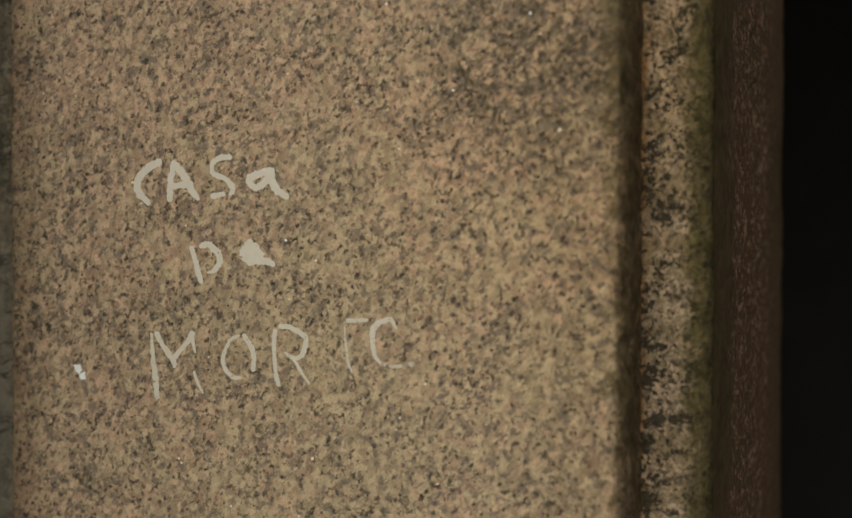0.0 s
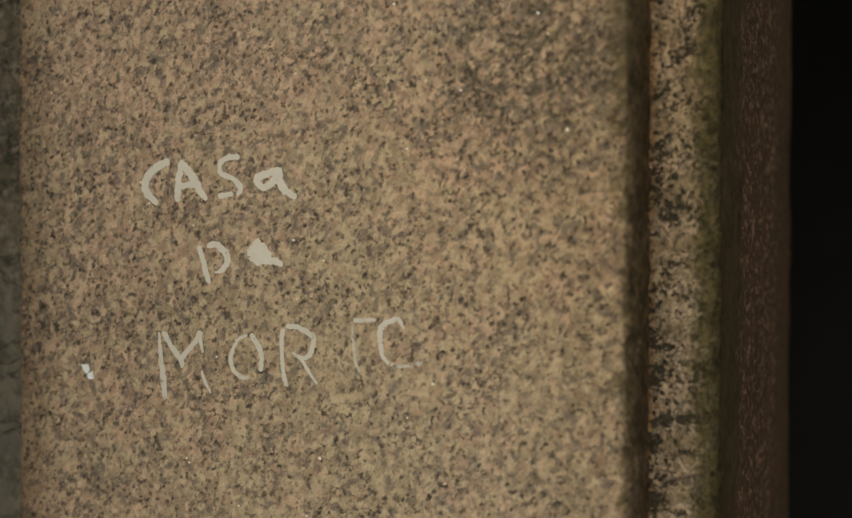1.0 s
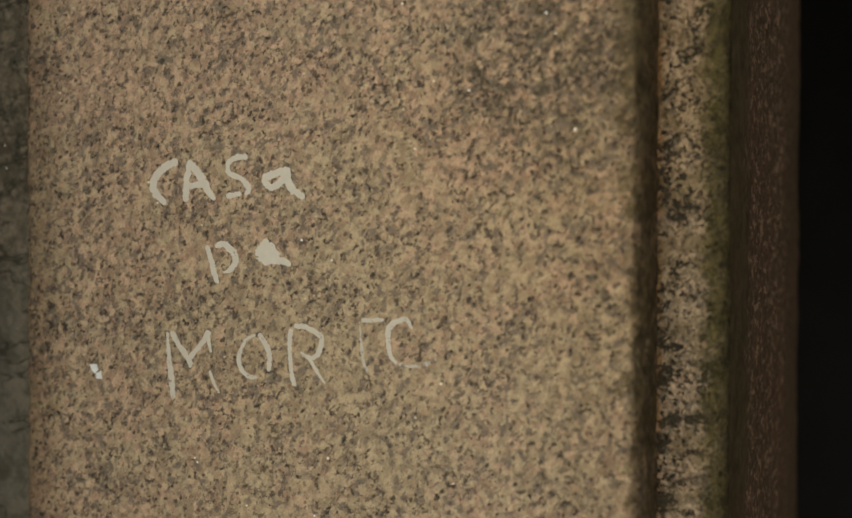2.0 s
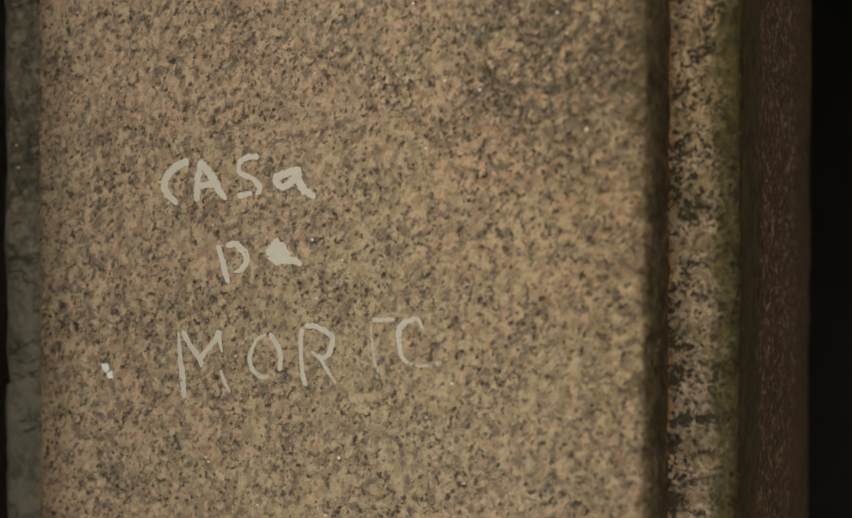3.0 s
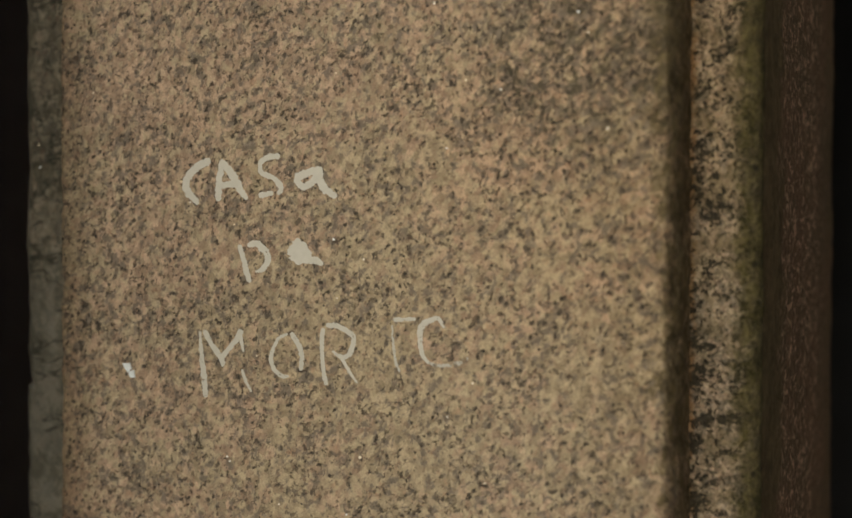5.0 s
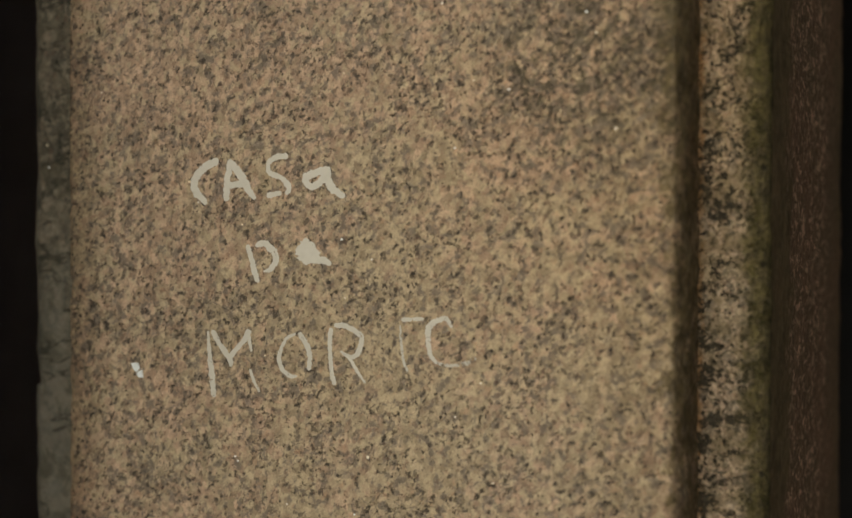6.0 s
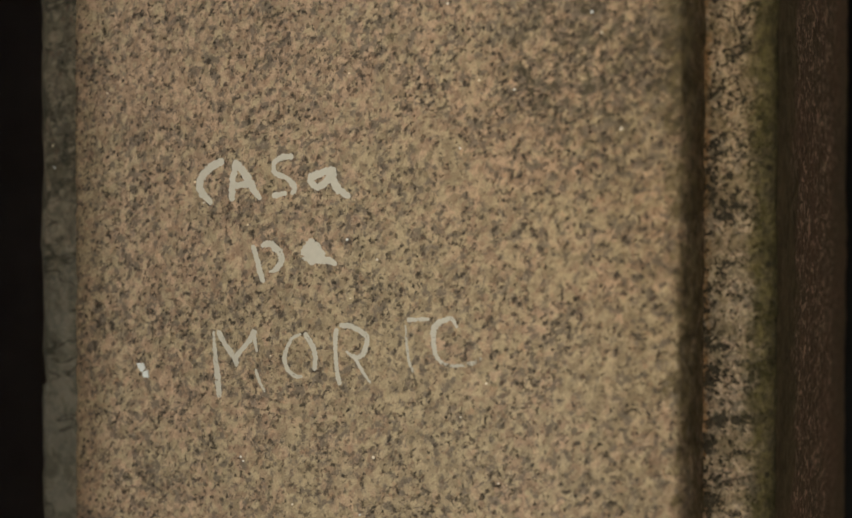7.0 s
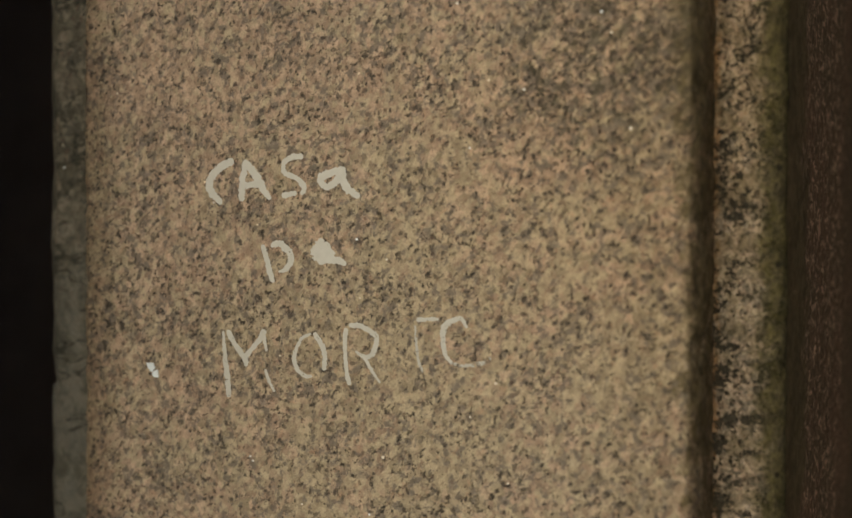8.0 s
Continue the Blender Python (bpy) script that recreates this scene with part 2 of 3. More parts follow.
    # small pits in the mossy arris, their darkness put into the colour only
    for pz in (1.4965, 1.569, 1.338):
        col = mix(nt, calc(nt, "MULTIPLY", blot(nt, o, OUT_R - 0.0045, pz, 0.0016, 0.0022, 0.1), 0.85), col, (0.016, 0.014, 0.009))
    put(nt, b.inputs["Base Color"], col)
    relief(nt, b, calc(nt, "SUBTRACT", h, calc(nt, "MULTIPLY", black, 0.9)), 0.9, 0.0022)
    return m


def make_grey_fillet_stone():
    """Algae-filmed strip: grey-olive, mottled, paler and greyer lower down."""
    m, nt, b = material("algae_grey_granite", 0.9, 0.2)
    col, h = granite(nt, (0.26, 0.210, 0.150), (0.23, 0.195, 0.140), (0.13, 0.115, 0.085), (0.048, 0.045, 0.032), None, 20, 1.1, 1.5)
    o = coords(nt)
    pale = step(nt, calc(nt, "ADD", axis(nt, o, 2), calc(nt, "MULTIPLY", noise_at(nt, o, 18, 4, 0.7), 0.22)), 1.68, 1.54, 0.0, 0.62)
    col = mix(nt, pale, col, (0.215, 0.198, 0.155))
    film = step(nt, noise_at(nt, o, 40, 5, 0.72, 0.8), 0.44, 0.62)
    col = mix(nt, calc(nt, "MULTIPLY", film, 0.62), col, mix(nt, noise_at(nt, o, 26, 3), (0.060, 0.058, 0.036), (0.105, 0.092, 0.060)))
    # thin sooty cracks that run across it
    crack = step(nt, calc(nt, "ABSOLUTE", calc(nt, "SUBTRACT", noise_at(nt, leaning(nt, 78, 2.6), 26, 3, 0.6), 0.5)), 0.016, 0.004, 0.0, 0.70)
    col = mix(nt, crack, col, (0.040, 0.038, 0.026))
    put(nt, b.inputs["Base Color"], col)
    relief(nt, b, h, 0.9, 0.0026)
    return m


def make_flank_stone():
    """Coarsely dressed side, brown with soot; tan grain shows where it is worn, olive film at both arrises."""
    m, nt, b = material("brown_soiled_granite", 0.9, 0.2)
    o = coords(nt)
    y = axis(nt, o, 1)
    t1, t2, tp = crystals(nt, o, 200)
    grain = noise_at(nt, coords(nt, stretch=(1, 0.5, 1)), 165, 5, 0.72, 0.3)
    col = mix(nt, step(nt, noise_at(nt, o, 11, 4, 0.65), 0.38, 0.64), (0.38, 0.220, 0.130), (0.31, 0.205, 0.118))
    col = mix(nt, step(nt, noise_at(nt, o, 150, 4, 0.7), 0.40, 0.62, 0.0, 0.62), col, (0.130, 0.092, 0.058))
    # bare grain in a worn band down the middle
    band = calc(nt, "ADD", y, calc(nt, "MULTIPLY", calc(nt, "SUBTRACT", noise_at(nt, o, 16, 4, 0.7), 0.5), 0.16))
    worn = calc(nt, "MULTIPLY", step(nt, band, 0.10, 0.17), step(nt, band, 0.36, 0.26))
    bare = calc(nt, "MULTIPLY", step(nt, calc(nt, "ADD", grain, calc(nt, "MULTIPLY", calc(nt, "SUBTRACT", t1, 0.5), 0.16)), 0.52, 0.62), calc(nt, "ADD", calc(nt, "MULTIPLY", worn, 0.85), 0.12))
    col = mix(nt, bare, col, mix(nt, t2, (0.86, 0.52, 0.33), (0.74, 0.50, 0.30)))
    film = calc(nt, "MAXIMUM", step(nt, band, 0.155, 0.115), step(nt, band, 0.33, 0.40, 0.0, 0.70))
    moss = mix(nt, step(nt, noise_at(nt, o, 60, 5, 0.75), 0.35, 0.65), (0.135, 0.100, 0.045), (0.27, 0.200, 0.098))
    col = mix(nt, calc(nt, "MULTIPLY", film, 0.70), col, moss)
    put(nt, b.inputs["Base Color"], col)
    relief(nt, b, calc(nt, "ADD", grain, calc(nt, "MULTIPLY", noise_at(nt, o, 240, 4, 0.65), 0.4)), 0.9, 0.0035)
    return m


def make_paint(name, fade):
    """Thin cream brush paint on rough stone; fade: how much of it has worn off."""
    m, nt, b = material(name, 0.7, 0.25)
    o = coords(nt)
    col = mix(nt, noise_at(nt, o, 150, 4, 0.6), (0.57, 0.53, 0.44), (0.70, 0.65, 0.545))
    put(nt, b.inputs["Base Color"], col)
    relief(nt, b, noise_at(nt, o, 400, 3), 0.2, 0.001)
    worn = noise_at(nt, o, 200, 5, 0.7)
    hole = step(nt, worn, 0.34 + 0.22 * fade, 0.26 + 0.22 * fade, 0.04 + fade * 0.22, 1.0)
    clear = nt.nodes.new("ShaderNodeBsdfTransparent")
    blend = nt.nodes.new("ShaderNodeMixShader")
    put(nt, blend.inputs[0], hole)
    nt.links.new(b.outputs[0], blend.inputs[1])
    nt.links.new(clear.outputs[0], blend.inputs[2])
    nt.links.new(blend.outputs[0], nt.nodes["Material Output"].inputs[0])
    return m


def make_plain(name, a, b2, scale, roughness=0.9):
    m, nt, b = material(name, roughness, 0.2)
    o = coords(nt)
    big = noise_at(nt, o, scale, 4, 0.6)
    col = mix(nt, step(nt, big, 0.3, 0.7), a, b2)
    small = noise_at(nt, o, scale * 14, 4, 0.65)
    col = mix(nt, 0.5, col, mix(nt, small, (0.5, 0.5, 0.5), (1.5, 1.5, 1.5)), "MULTIPLY")
    put(nt, b.inputs["Base Color"], col)
    relief(nt, b, small, 0.4, 0.004)
    return m


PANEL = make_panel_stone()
FILLET = make_fillet_stone()
FILLET_GREY = make_grey_fillet_stone()
FLANK = make_flank_stone()
# near-black base colour stands in for the unlit depth behind the pillar
DARK_WALL = make_plain("near_black_plaster", (0.055, 0.054, 0.053), (0.080, 0.077, 0.074), 1.1)
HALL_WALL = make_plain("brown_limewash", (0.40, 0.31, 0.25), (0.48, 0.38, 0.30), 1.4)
# near black so that the added side walls bounce little light
SHADE_WALL = make_plain("near_black_render", (0.022, 0.018, 0.014), (0.040, 0.032, 0.025), 2.2)
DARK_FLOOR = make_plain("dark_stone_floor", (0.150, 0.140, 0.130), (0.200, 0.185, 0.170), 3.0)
DARK_WOOD = make_plain("near_black_timber", (0.016, 0.013, 0.010), (0.026, 0.020, 0.015), 5.0, 0.8)
FACADE = make_plain("weathered_render", (0.26, 0.22, 0.17), (0.34, 0.29, 0.22), 1.6)
PAVING = make_plain("trodden_granite_paving", (0.15, 0.135, 0.11), (0.23, 0.20, 0.165), 1.2)


# ---------------------------------------------------------------- mesh tools
def link_mesh(name, bm, mats, parent=None, label="", smooth=False):
    bmesh.ops.recalc_face_normals(bm, faces=bm.faces)
    me = bpy.data.meshes.new(name)
    bm.to_mesh(me)
    bm.free()
    for m in mats if isinstance(mats, (list, tuple)) else [mats]:
        me.materials.append(m)
    if smooth:
        me.polygons.foreach_set("use_smooth", [True] * len(me.polygons))
        me.set_sharp_from_angle(angle=radians(50))
    ob = new(name, me)
    if parent:
        ob.parent = parent
    if label:
        tagged(ob, label)
    return ob


def part(name, bm, mats, parent, label="", smooth=False):
    return link_mesh(name, bm, mats, parent, label, smooth)


def block(x0, x1, y0, y1, z0, z1, bevel=0.0):
    bm = bmesh.new()
    bmesh.ops.create_cube(bm, size=1, matrix=Matrix.Translation(((x0 + x1) / 2, (y0 + y1) / 2, (z0 + z1) / 2)) @ Matrix.Diagonal((x1 - x0, y1 - y0, z1 - z0, 1)))
    if bevel:
        bmesh.ops.bevel(bm, geom=bm.edges[:], offset=bevel, segments=2, affect="EDGES")
    return bm


def heights(top):
    """Coarse courses below and above, fine ones at eye height."""
    return [0.0, 0.4, 0.8, 1.1, 1.2] + [1.22 + 0.003 * i for i in range(184)] + [1.80, 1.95, 2.3, 2.7, top]


def swept(outline, top, shape):
    """A closed outline of (x, y) drawn up through all heights; shape(x, y, z) moves each point, to wear and chip it."""
    bm = bmesh.new()
    rings = []
    for z in heights(top):
        rings.append([bm.verts.new(shape(x, y, z)) for x, y in outline])
    n = len(outline)
    for a, b in zip(rings, rings[1:]):
        for i in range(n):
            j = (i + 1) % n
            bm.faces.new((a[i], a[j], b[j], b[i]))
    bm.faces.new(rings[0])
    bm.faces.new(rings[-1])
    return bm


def line(a, b, n):
    return [(a[0] + (b[0] - a[0]) * i / n, a[1] + (b[1] - a[1]) * i / n) for i in range(n)]


def arc(cx, cy, r, a0, a1, n):
    return [(cx + r * math.cos(radians(a0 + (a1 - a0) * i / n)), cy + r * math.sin(radians(a0 + (a1 - a0) * i / n))) for i in range(n + 1)]


def rough(x, y, z, scale, amount, seed=0.0):
    return amount * noise.noise(Vector((x * scale + seed, y * scale - seed, z * scale + 2 * seed)))


# ---------------------------------------------------------------- the pillar
pillar = tagged(new("granite_pillar"), "tan speckled granite gate pillar with raised front panel and mossy rebated edges", "pillar")


def lean(z):
    """The pillar's outer side is not quite plumb."""
    return 0.014 * (z - 1.63)


def panel_outline():
    pts = arc(LEFT + 0.006, 0.006, 0.006, 180, 270, 5)
    pts += line((LEFT + 0.008, 0.0), (RIGHT - 0.010, 0.0), 70)
    pts += [(RIGHT - 0.009 + 0.009 * math.sin(radians(a)), 0.034 - 0.034 * math.cos(radians(a))) for a in range(0, 91, 6)]
    pts += line((RIGHT, 0.038), (RIGHT, STRIP + 0.01), 6)
    pts += [(RIGHT, STRIP + 0.012), (LEFT, STRIP + 0.012)]
    return pts


def panel_shape(x, y, z):
    y += rough(x, 0, z, 9, 0.0010) + rough(x, 0, z, 55, 0.0004)
    if x > RIGHT - 0.02:
        x += rough(0, y, z, 45, 0.0016, 3.1) + rough(0, y, z, 130, 0.0008, 1.7)
    if x < LEFT + 0.008:
        x += rough(0, 0, z, 60, 0.0018, 5.3) + rough(0, y, z, 190, 0.0012, 2.2) + lean(z)
    return (x, y, z)


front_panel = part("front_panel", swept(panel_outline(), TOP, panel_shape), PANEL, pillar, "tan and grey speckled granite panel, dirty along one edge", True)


def flank_wear(y, z):
    return rough(0, y, z, 16, 0.0012, 2.6) + rough(0, y, z, 90, 0.0010, 4.4)


def right_fillet_outline():
    pts = line((RIGHT - 0.004, STRIP), (OUT_R - 0.016, STRIP), 16)
    pts += arc(OUT_R - 0.016, STRIP + 0.016, 0.016, 270, 360, 8)
    pts += [(OUT_R - 0.010, STRIP + 0.017), (RIGHT - 0.004, STRIP + 0.018)]
    return pts


def right_fillet_shape(x, y, z):
    dx = flank_wear(y, z) if x > OUT_R - 0.012 else 0.0
    if y < STRIP + 0.012:
        y += (1 - max(0.0, y - STRIP) / 0.012) * (rough(x, 0, z, 60, 0.0016, 2.0) + rough(x, 0, z, 170, 0.0012, 4.0))
    return (x + dx, y, z)


part("fillet", swept(right_fillet_outline(), TOP, right_fillet_shape), FILLET, pillar, "rough strip freckled with black lichen, green algae on its arris", True)

CHIP = 1.3765                      # a spall in the outer arris, with a square lower end


def left_fillet_outline():
    pts = [(LEFT + 0.004, STRIP + 0.03), (OUT_L, STRIP + 0.03)]
    pts += arc(OUT_L + 0.020, STRIP + 0.020, 0.020, 180, 270, 8)
    pts += line((OUT_L + 0.022, STRIP), (LEFT + 0.004, STRIP), 16)
    return pts


def left_fillet_shape(x, y, z):
    if y < STRIP + 0.02:
        y += rough(x, 0, z, 60, 0.0016, 6.0)
    if x < OUT_L + 0.02:
        near = min(1.0, 1 - (x - OUT_L) / 0.02)
        wear = rough(0, 0, z, 14, 0.0040, 7.2) + rough(0, 0, z, 50, 0.0022, 1.2) + rough(0, y, z, 120, 0.0010, 9.0)
        if CHIP < z < CHIP + 0.036:
            wear += 0.0075 * (1 - (z - CHIP) / 0.036)
        x += near * wear
    x += lean(z)
    return (x, y, z)


grey_fillet = part("fillet", swept(left_fillet_outline(), TOP, left_fillet_shape), FILLET_GREY, pillar, "grey-green rough strip with a chipped arris", True)


def shaft_outline():
    y0 = STRIP + 0.016
    pts = line((OUT_R, y0), (OUT_R, BACK - 0.012), 40)
    pts += arc(OUT_R - 0.012, BACK - 0.012, 0.012, 0, 90, 5)
    pts += line((OUT_R - 0.02, BACK), (OUT_L + 0.02, BACK), 8)
    pts += [(OUT_L, BACK - 0.01), (OUT_L + 0.003, y0 + 0.008)]
    return pts


def shaft_shape(x, y, z):
    if x > OUT_R - 0.03:
        x += flank_wear(y, z)
    return (x, y, z)


part("shaft", swept(shaft_outline(), TOP, shaft_shape), FLANK, pillar, "dark brown soiled granite shaft", True)


# mica flakes that glint in the panel, and a chip of white paint
def flake(name, size, material_used, seed):
    rnd = random.Random(seed)
    bm = bmesh.new()
    ring = [(size * 0.5 * rnd.uniform(0.7, 1.1) * math.cos(a), size * 0.5 * rnd.uniform(0.7, 1.1) * math.sin(a)) for a in (0, 0.9, 1.8, 2.9, 4.0, 5.2)]
    low = [bm.verts.new((x * 1.15, 0.0006, z * 1.15)) for x, z in ring]
    top = [bm.verts.new((x, -0.0007, z)) for x, z in ring]
    bm.faces.new(top)
    for i in range(6):
        j = (i + 1) % 6
        bm.faces.new((low[i], low[j], top[j], top[i]))
    return bm


m_fleck, nt_fleck, b_fleck = material("pale_feldspar_crystal", 0.35, 0.5)
tone = nt_fleck.nodes.new("ShaderNodeObjectInfo").outputs["Random"]
put(nt_fleck, b_fleck.inputs["Base Color"], mix(nt_fleck, tone, (0.86, 0.70, 0.46), (0.84, 0.84, 0.82)))
m_chip, nt_chip, b_chip = material("white_paint_chip", 0.5, 0.4)
put(nt_chip, b_chip.inputs["Base Color"], mix(nt_chip, noise_at(nt_chip, coords(nt_chip), 500, 3), (0.74, 0.76, 0.74), (0.86, 0.88, 0.86)))

FLECKS = [(-185.3, -165.6, 1.8), (-182.8, -169.1, 1.9), (-87.4, 13.6, 2.2), (-1.3, 196.1, 2.6), (53.5, 128.8, 2.2), (136.9, 98.1, 2.6),
          (-66.1, -159.1, 2.7), (-176.8, 24.5, 1.8), (-225.8, 59.5, 2.2), (-217.7, 42.5, 1.4), (-61.5, -2.0, 1.8), (-138.0, -201.7, 1.8),
          (-77.8, -205.6, 1.8), (-309.6, 134.0, 1.8), (24.9, 136.5, 2.0), (29.8, -95.9, 2.0), (-84.8, -33.0, 1.3), (-85.2, 144.8, 1.6),
          (9.1, 84.9, 2.0), (114.2, 184.8, 2.4), (121.8, 169.3, 1.6), (8.6, -123.1, 1.6), (39.9, -172.7, 1.6), (-157.3, -81.7, 1.6)]
for i, (fx, fz, size) in enumerate(FLECKS):
    ob = part("crystal", flake("crystal", size / 1000, m_fleck, i), m_fleck, front_panel)
    y_here = panel_shape(fx / 1000, 0, 1.5 + fz / 1000)[1]
    ob.matrix_basis = pose(fx / 1000, y_here, 1.5 + fz / 1000)

for i, (fx, fz, size) in enumerate([(-398.6, 1591.9, 2.0), (-397.2, 1572.0, 1.7)]):
    ob = part("crystal", flake("crystal", size / 1000, m_fleck, 40 + i), m_fleck, grey_fillet)
    ob.matrix_basis = pose(fx / 1000, left_fillet_shape(fx / 1000, STRIP, fz / 1000)[1], fz / 1000)

chip = tagged(new("paint_chip"), "small split chip of white paint stuck on the granite", "paint chip")
chip.matrix_basis = pose(-0.2790, panel_shape(-0.279, 0, 1.403)[1], 1.4035)
for corners in (((-5.2, 3.8), (1.4, 4.2), (3.0, -0.3), (-0.2, -3.6), (-3.6, -0.3)), ((0.9, -3.2), (5.6, -1.3), (6.4, -7.8), (2.0, -7.8), (0.3, -5.4))):
    bm = bmesh.new()
    low = [bm.verts.new((x / 1000 * 1.04, 0.0004, z / 1000 * 1.04)) for x, z in corners]
    top = [bm.verts.new((x / 1000, -0.0009 - 0.0004 * (i % 2), z / 1000)) for i, (x, z) in enumerate(corners)]
    bm.faces.new(top)
    for i in range(len(corners)):
        j = (i + 1) % len(corners)
        bm.faces.new((low[i], low[j], top[j], top[i]))
    part("flake", bm, m_chip, chip)


# ---------------------------------------------------------------- hand-painted words on the panel
writing = tagged(new("painted_writing"), "hand-brushed cream words in three lines on granite", "graffiti")
PAINTS = {}


def smooth_path(pts, per=12):
    """Catmull-Rom through (x, z, width)."""
    p = [Vector(q) for q in pts]
    p = [2 * p[0] - p[1]] + p + [2 * p[-1] - p[-2]]
    out = []
    for a, b, c, d in zip(p, p[1:], p[2:], p[3:]):
        for i in range(per):
            t = i / per
            out.append(0.5 * ((2 * b) + (c - a) * t + (2 * a - 5 * b + 4 * c - d) * t * t + (3 * b - a - 3 * c + d) * t ** 3))
    return out + [p[-2]]


def letter(name, strokes, fades):
    """One brushed letter; strokes run through (x, z, width) in millimetres from the panel's middle. fades: how worn it is, or each stroke of it."""
    fades = fades if isinstance(fades, tuple) else (fades,) * len(strokes)
    kinds = sorted(set(fades))
    for fade in kinds:
        if fade not in PAINTS:
            PAINTS[fade] = make_paint("cream_paint", fade)
    bm = bmesh.new()
    for k, pts in enumerate(strokes):
        path = smooth_path(pts)
        lift = 0.00014 + 0.00004 * k
        ways = [(path[min(i + 1, len(path) - 1)] - path[max(i - 1, 0)]) for i in range(len(path))]
        ways = [Vector((w.x, w.y)).normalized() for w in ways]
        rows = []
        # round brush ends
        ends = [(path[0], ways[0], -s) for s in (0.92, 0.6)], [(path[-1], ways[-1], s) for s in (0.6, 0.92)]
        for q, w, s in ends[0] + [(q, w, 0.0) for q, w in zip(path, ways)] + ends[1]:
            half = q.z / 2 * math.sqrt(1 - s * s)
            cx, cz = q.x + w.x * s * q.z / 2, q.y + w.y * s * q.z / 2
            row = []
            for side in (1, 0.5, -0.5, -1):
                h = half * side
                if abs(side) == 1:
                    h *= 1 + 0.30 * noise.noise(Vector((cx * 0.35, cz * 0.35, 3.3 * side + k))) + 0.42 * noise.noise(Vector((cx * 0.9, cz * 0.9, 5.1 * side + k)))
                x, z = (cx - w.y * h) / 1000, 1.5 + (cz + w.x * h) / 1000
                up = lift if abs(side) < 1 else 0.00006 + 0.00004 * k
                row.append(bm.verts.new((x, panel_shape(x, 0, z)[1] - up, z)))
            rows.append(row)
        for a, b in zip(rows, rows[1:]):
            for i in range(3):
                bm.faces.new((a[i], a[i + 1], b[i + 1], b[i])).material_index = kinds.index(fades[k])
    return part("letter_" + name, bm, [PAINTS[fade] for fade in kinds], writing)


letter('C', [[(-201.5, 76.3, 6.2), (-213.9, 69.7, 6.7), (-221.7, 59.4, 6.7), (-220.2, 51.4, 6.7), (-211.6, 42.9, 4.8)]], 0.04)
letter('A', [[(-187.9, 75.3, 4.7), (-190.6, 59.4, 5.7), (-191.7, 46.1, 5.7)], [(-187.4, 74.8, 4.7), (-178.4, 65.1, 7.1), (-172.5, 54.9, 6.6), (-166.1, 46.6, 4.2)], [(-189.6, 56.3, 5.2), (-174.5, 58.0, 5.6)]], 0.04)
letter('S', [[(-137.2, 79.8, 4.6), (-146.0, 79.0, 4.6), (-152.5, 74.6, 4.2), (-152.0, 66.8, 4.2), (-141.2, 62.3, 4.2), (-134.0, 54.9, 4.6), (-136.4, 50.6, 3.7)], [(-152.2, 48.4, 5.1), (-142.8, 50.1, 3.7)]], 0.04)
letter('a', [[(-100.0, 68.3, 6.4), (-109.6, 66.6, 6.4), (-118.3, 63.2, 6.4), (-119.3, 58.8, 5.5), (-113.5, 55.3, 5.5), (-105.8, 60.1, 5.9), (-100.0, 66.5, 6.4)], [(-100.9, 64.8, 7.3), (-96.7, 54.9, 6.8), (-86.7, 48.4, 5.0)]], 0.04)
letter('D', [[(-172.0, 6.4, 4.2), (-168.1, -4.6, 4.7), (-165.2, -15.6, 5.2), (-163.2, -20.4, 4.2)], [(-163.0, 7.9, 3.8), (-156.5, 9.3, 5.6), (-148.1, 3.2, 6.1), (-146.2, -4.2, 5.6), (-151.7, -11.3, 4.2), (-156.7, -13.2, 1.9)]], 0.1)
letter('a', [[(-119.2, 11.0, 6.9), (-121.2, 5.8, 12.9), (-120.2, 0.6, 15.2), (-118.8, -2.9, 9.2)], [(-114.8, 8.5, 6.4), (-112.0, 2.4, 9.2), (-111.0, -1.9, 8.3)], [(-113.0, -2.4, 7.3), (-104.3, -3.5, 5.9), (-98.5, -5.6, 4.1)]], 0.04)
letter('M', [[(-209.7, -64.4, 2.4), (-208.9, -81.4, 3.8), (-207.0, -99.3, 5.3), (-205.6, -115.9, 4.3)], [(-205.1, -64.2, 4.3), (-198.6, -74.3, 4.3), (-190.0, -85.2, 5.2), (-189.1, -90.5, 3.3)], [(-190.0, -84.3, 4.3), (-180.8, -74.6, 3.8), (-173.7, -66.8, 5.2), (-172.6, -63.2, 5.7)], [(-172.6, -63.2, 4.3), (-169.8, -77.7, 2.4)], [(-170.9, -94.2, 2.4), (-168.0, -102.1, 2.8), (-163.1, -110.8, 1.9)]], 0.25)
letter('O', [[(-130.0, -63.1, 1.9), (-138.4, -67.8, 2.8), (-144.4, -81.2, 3.7), (-142.5, -91.3, 3.7), (-135.2, -97.1, 3.7), (-129.3, -97.3, 1.9)], [(-125.1, -63.4, 4.2), (-119.3, -72.4, 4.6), (-116.9, -80.1, 4.2), (-118.0, -90.3, 4.2)]], 0.25)
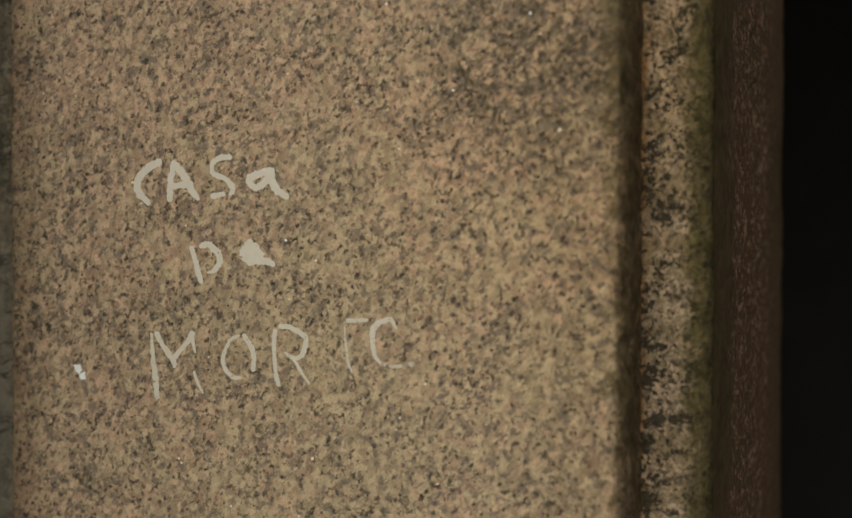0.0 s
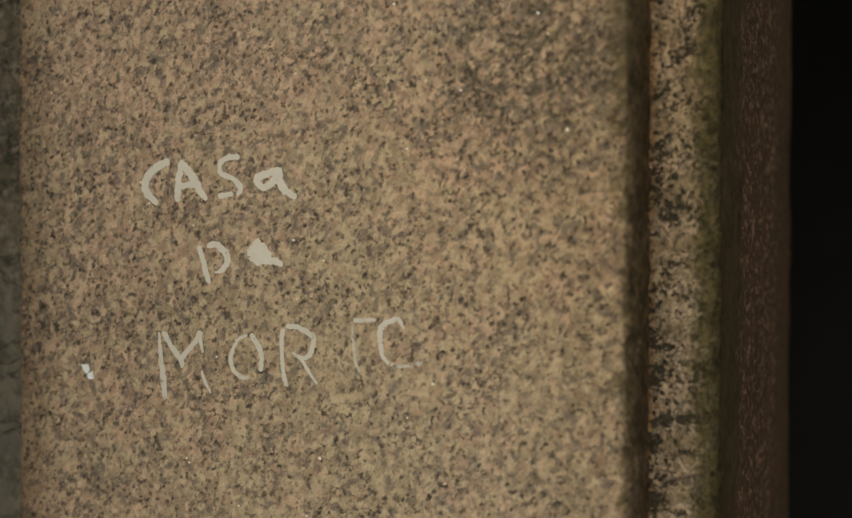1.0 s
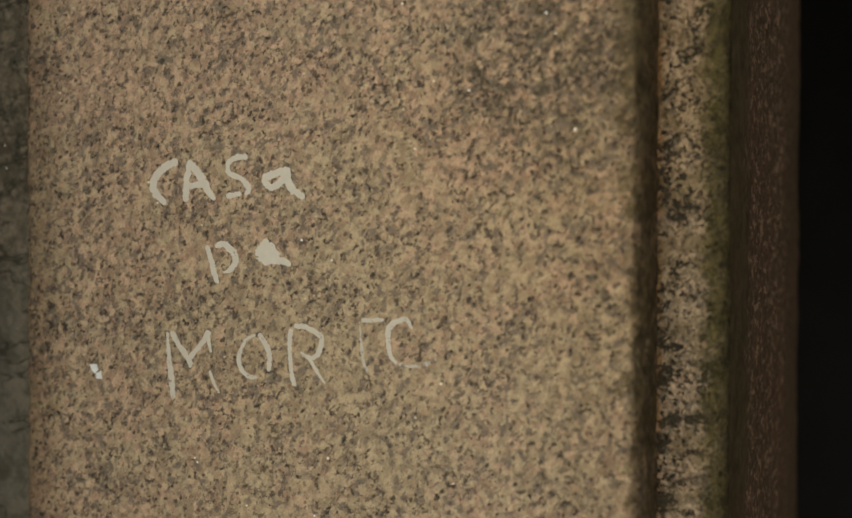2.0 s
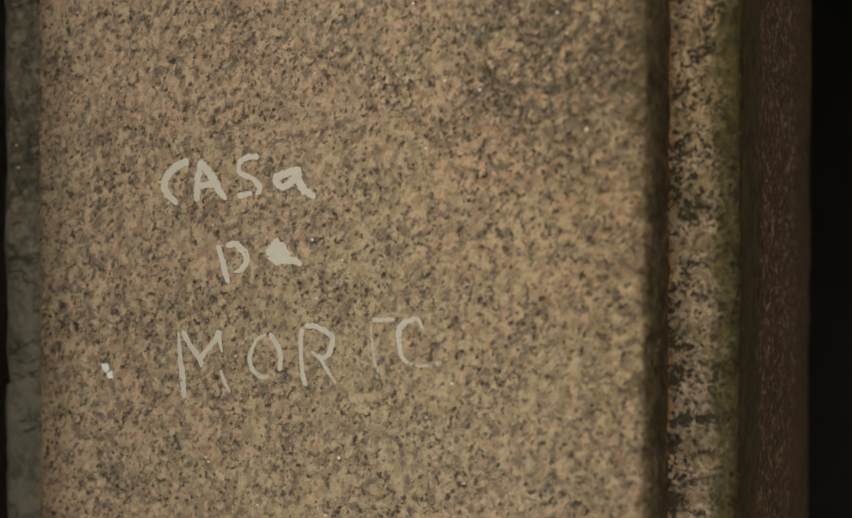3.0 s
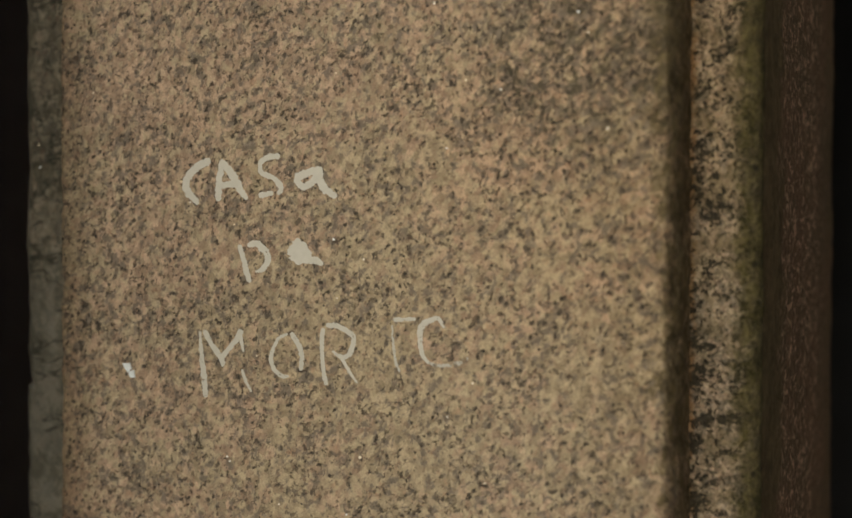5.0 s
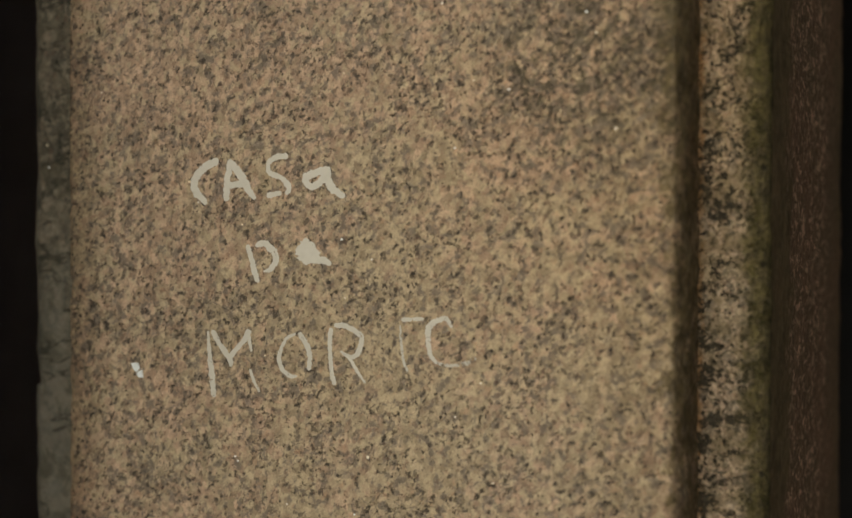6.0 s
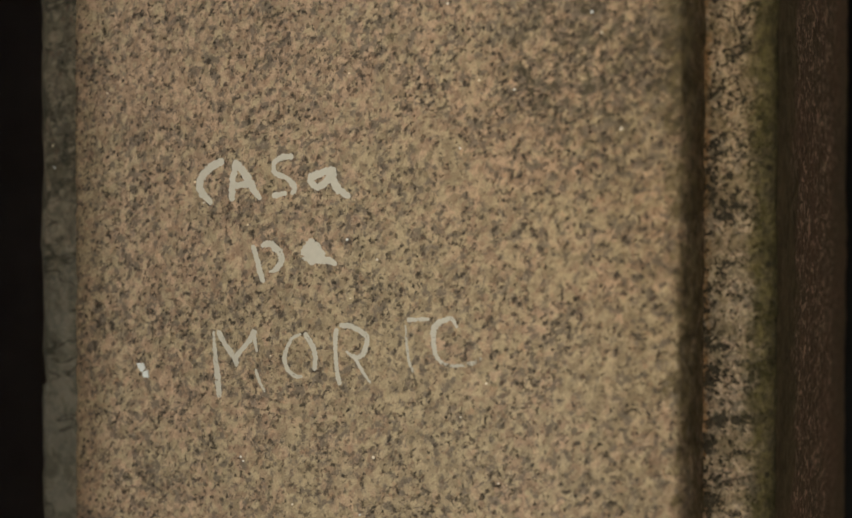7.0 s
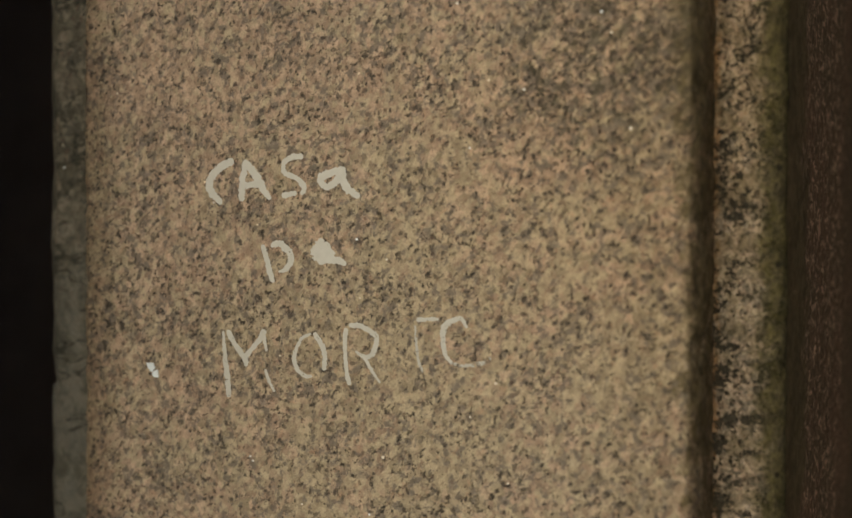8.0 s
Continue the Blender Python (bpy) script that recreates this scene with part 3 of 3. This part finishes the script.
letter('R', [[(-97.9, -59.0, 4.1), (-99.0, -72.9, 3.7), (-97.7, -90.3, 3.7), (-95.8, -101.1, 4.1)], [(-93.1, -54.9, 4.1), (-84.0, -55.5, 4.1), (-73.1, -61.2, 4.1), (-70.8, -65.8, 4.1), (-74.2, -76.3, 4.1), (-80.8, -80.1, 3.6), (-88.9, -76.0, 2.3)], [(-82.7, -78.8, 3.2), (-74.7, -91.5, 2.7), (-68.6, -99.5, 1.8)]], 0.25)
letter('T', [[(-34.6, -48.8, 3.6), (-18.5, -47.5, 2.6)], [(-37.4, -53.6, 1.3), (-36.6, -67.2, 2.2), (-34.8, -81.3, 2.2), (-31.6, -89.2, 2.2)]], (0.35, 0.55))
letter('E', [[(5.6, -53.1, 2.2), (2.0, -47.3, 3.5), (-2.5, -47.4, 3.9), (-11.6, -51.9, 5.0), (-14.0, -59.2, 4.4), (-12.6, -74.0, 3.6), (-7.2, -81.4, 2.8)], [(-6.4, -81.8, 2.6), (1.9, -83.4, 2.6), (11.0, -82.6, 2.8), (20.0, -80.2, 3.0), (25.0, -77.0, 2.6)]], (0.30, 0.85))


# ---------------------------------------------------------------- the place round the pillar
def structure(name, bm, mat, label, category):
    return tagged(link_mesh(name, bm, mat), label, category, kind="structure")


structure("ground", block(-900, 900, -900, 900, -0.3, -0.004), PAVING, "trodden grey granite paving", "ground")
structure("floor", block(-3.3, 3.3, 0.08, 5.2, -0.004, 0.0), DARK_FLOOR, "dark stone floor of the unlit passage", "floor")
# unseen side walls, added to hold light back from both sides
structure("shade_wall_west", block(-3.3, -0.51, -0.85, 0.05, 0, TOP), SHADE_WALL, "unseen near-black wall added to cut side light", "wall")
structure("shade_wall_east", block(1.22, 3.3, -1.7, 0.08, 0, TOP), SHADE_WALL, "unseen near-black wall added to cut side light", "wall")
# lintel, wall_right and ceiling are unseen, added to keep the hall dark
structure("lintel", block(-3.3, 3.3, 0.06, 0.40, TOP, TOP + 0.7), FACADE, "unseen weathered stone lintel that shades the hall", "lintel")
structure("wall_left", block(-1.15, -0.95, 0.05, 5.2, 0, TOP), HALL_WALL, "brown limewashed wall of the unlit hall", "wall")
structure("wall_right", block(3.3, 3.5, 0.08, 5.4, 0, TOP), DARK_WALL, "near-black wall that keeps the hall behind the pillar dark", "wall")
structure("wall_back", block(-3.3, 3.3, 5.2, 5.4, 0, TOP), DARK_WALL, "near-black wall that keeps the hall behind the pillar dark", "wall")
structure("ceiling", block(-3.5, 3.5, 0.40, 5.4, TOP, TOP + 0.2), DARK_WOOD, "unseen near-black ceiling added to keep the hall dark", "ceiling")
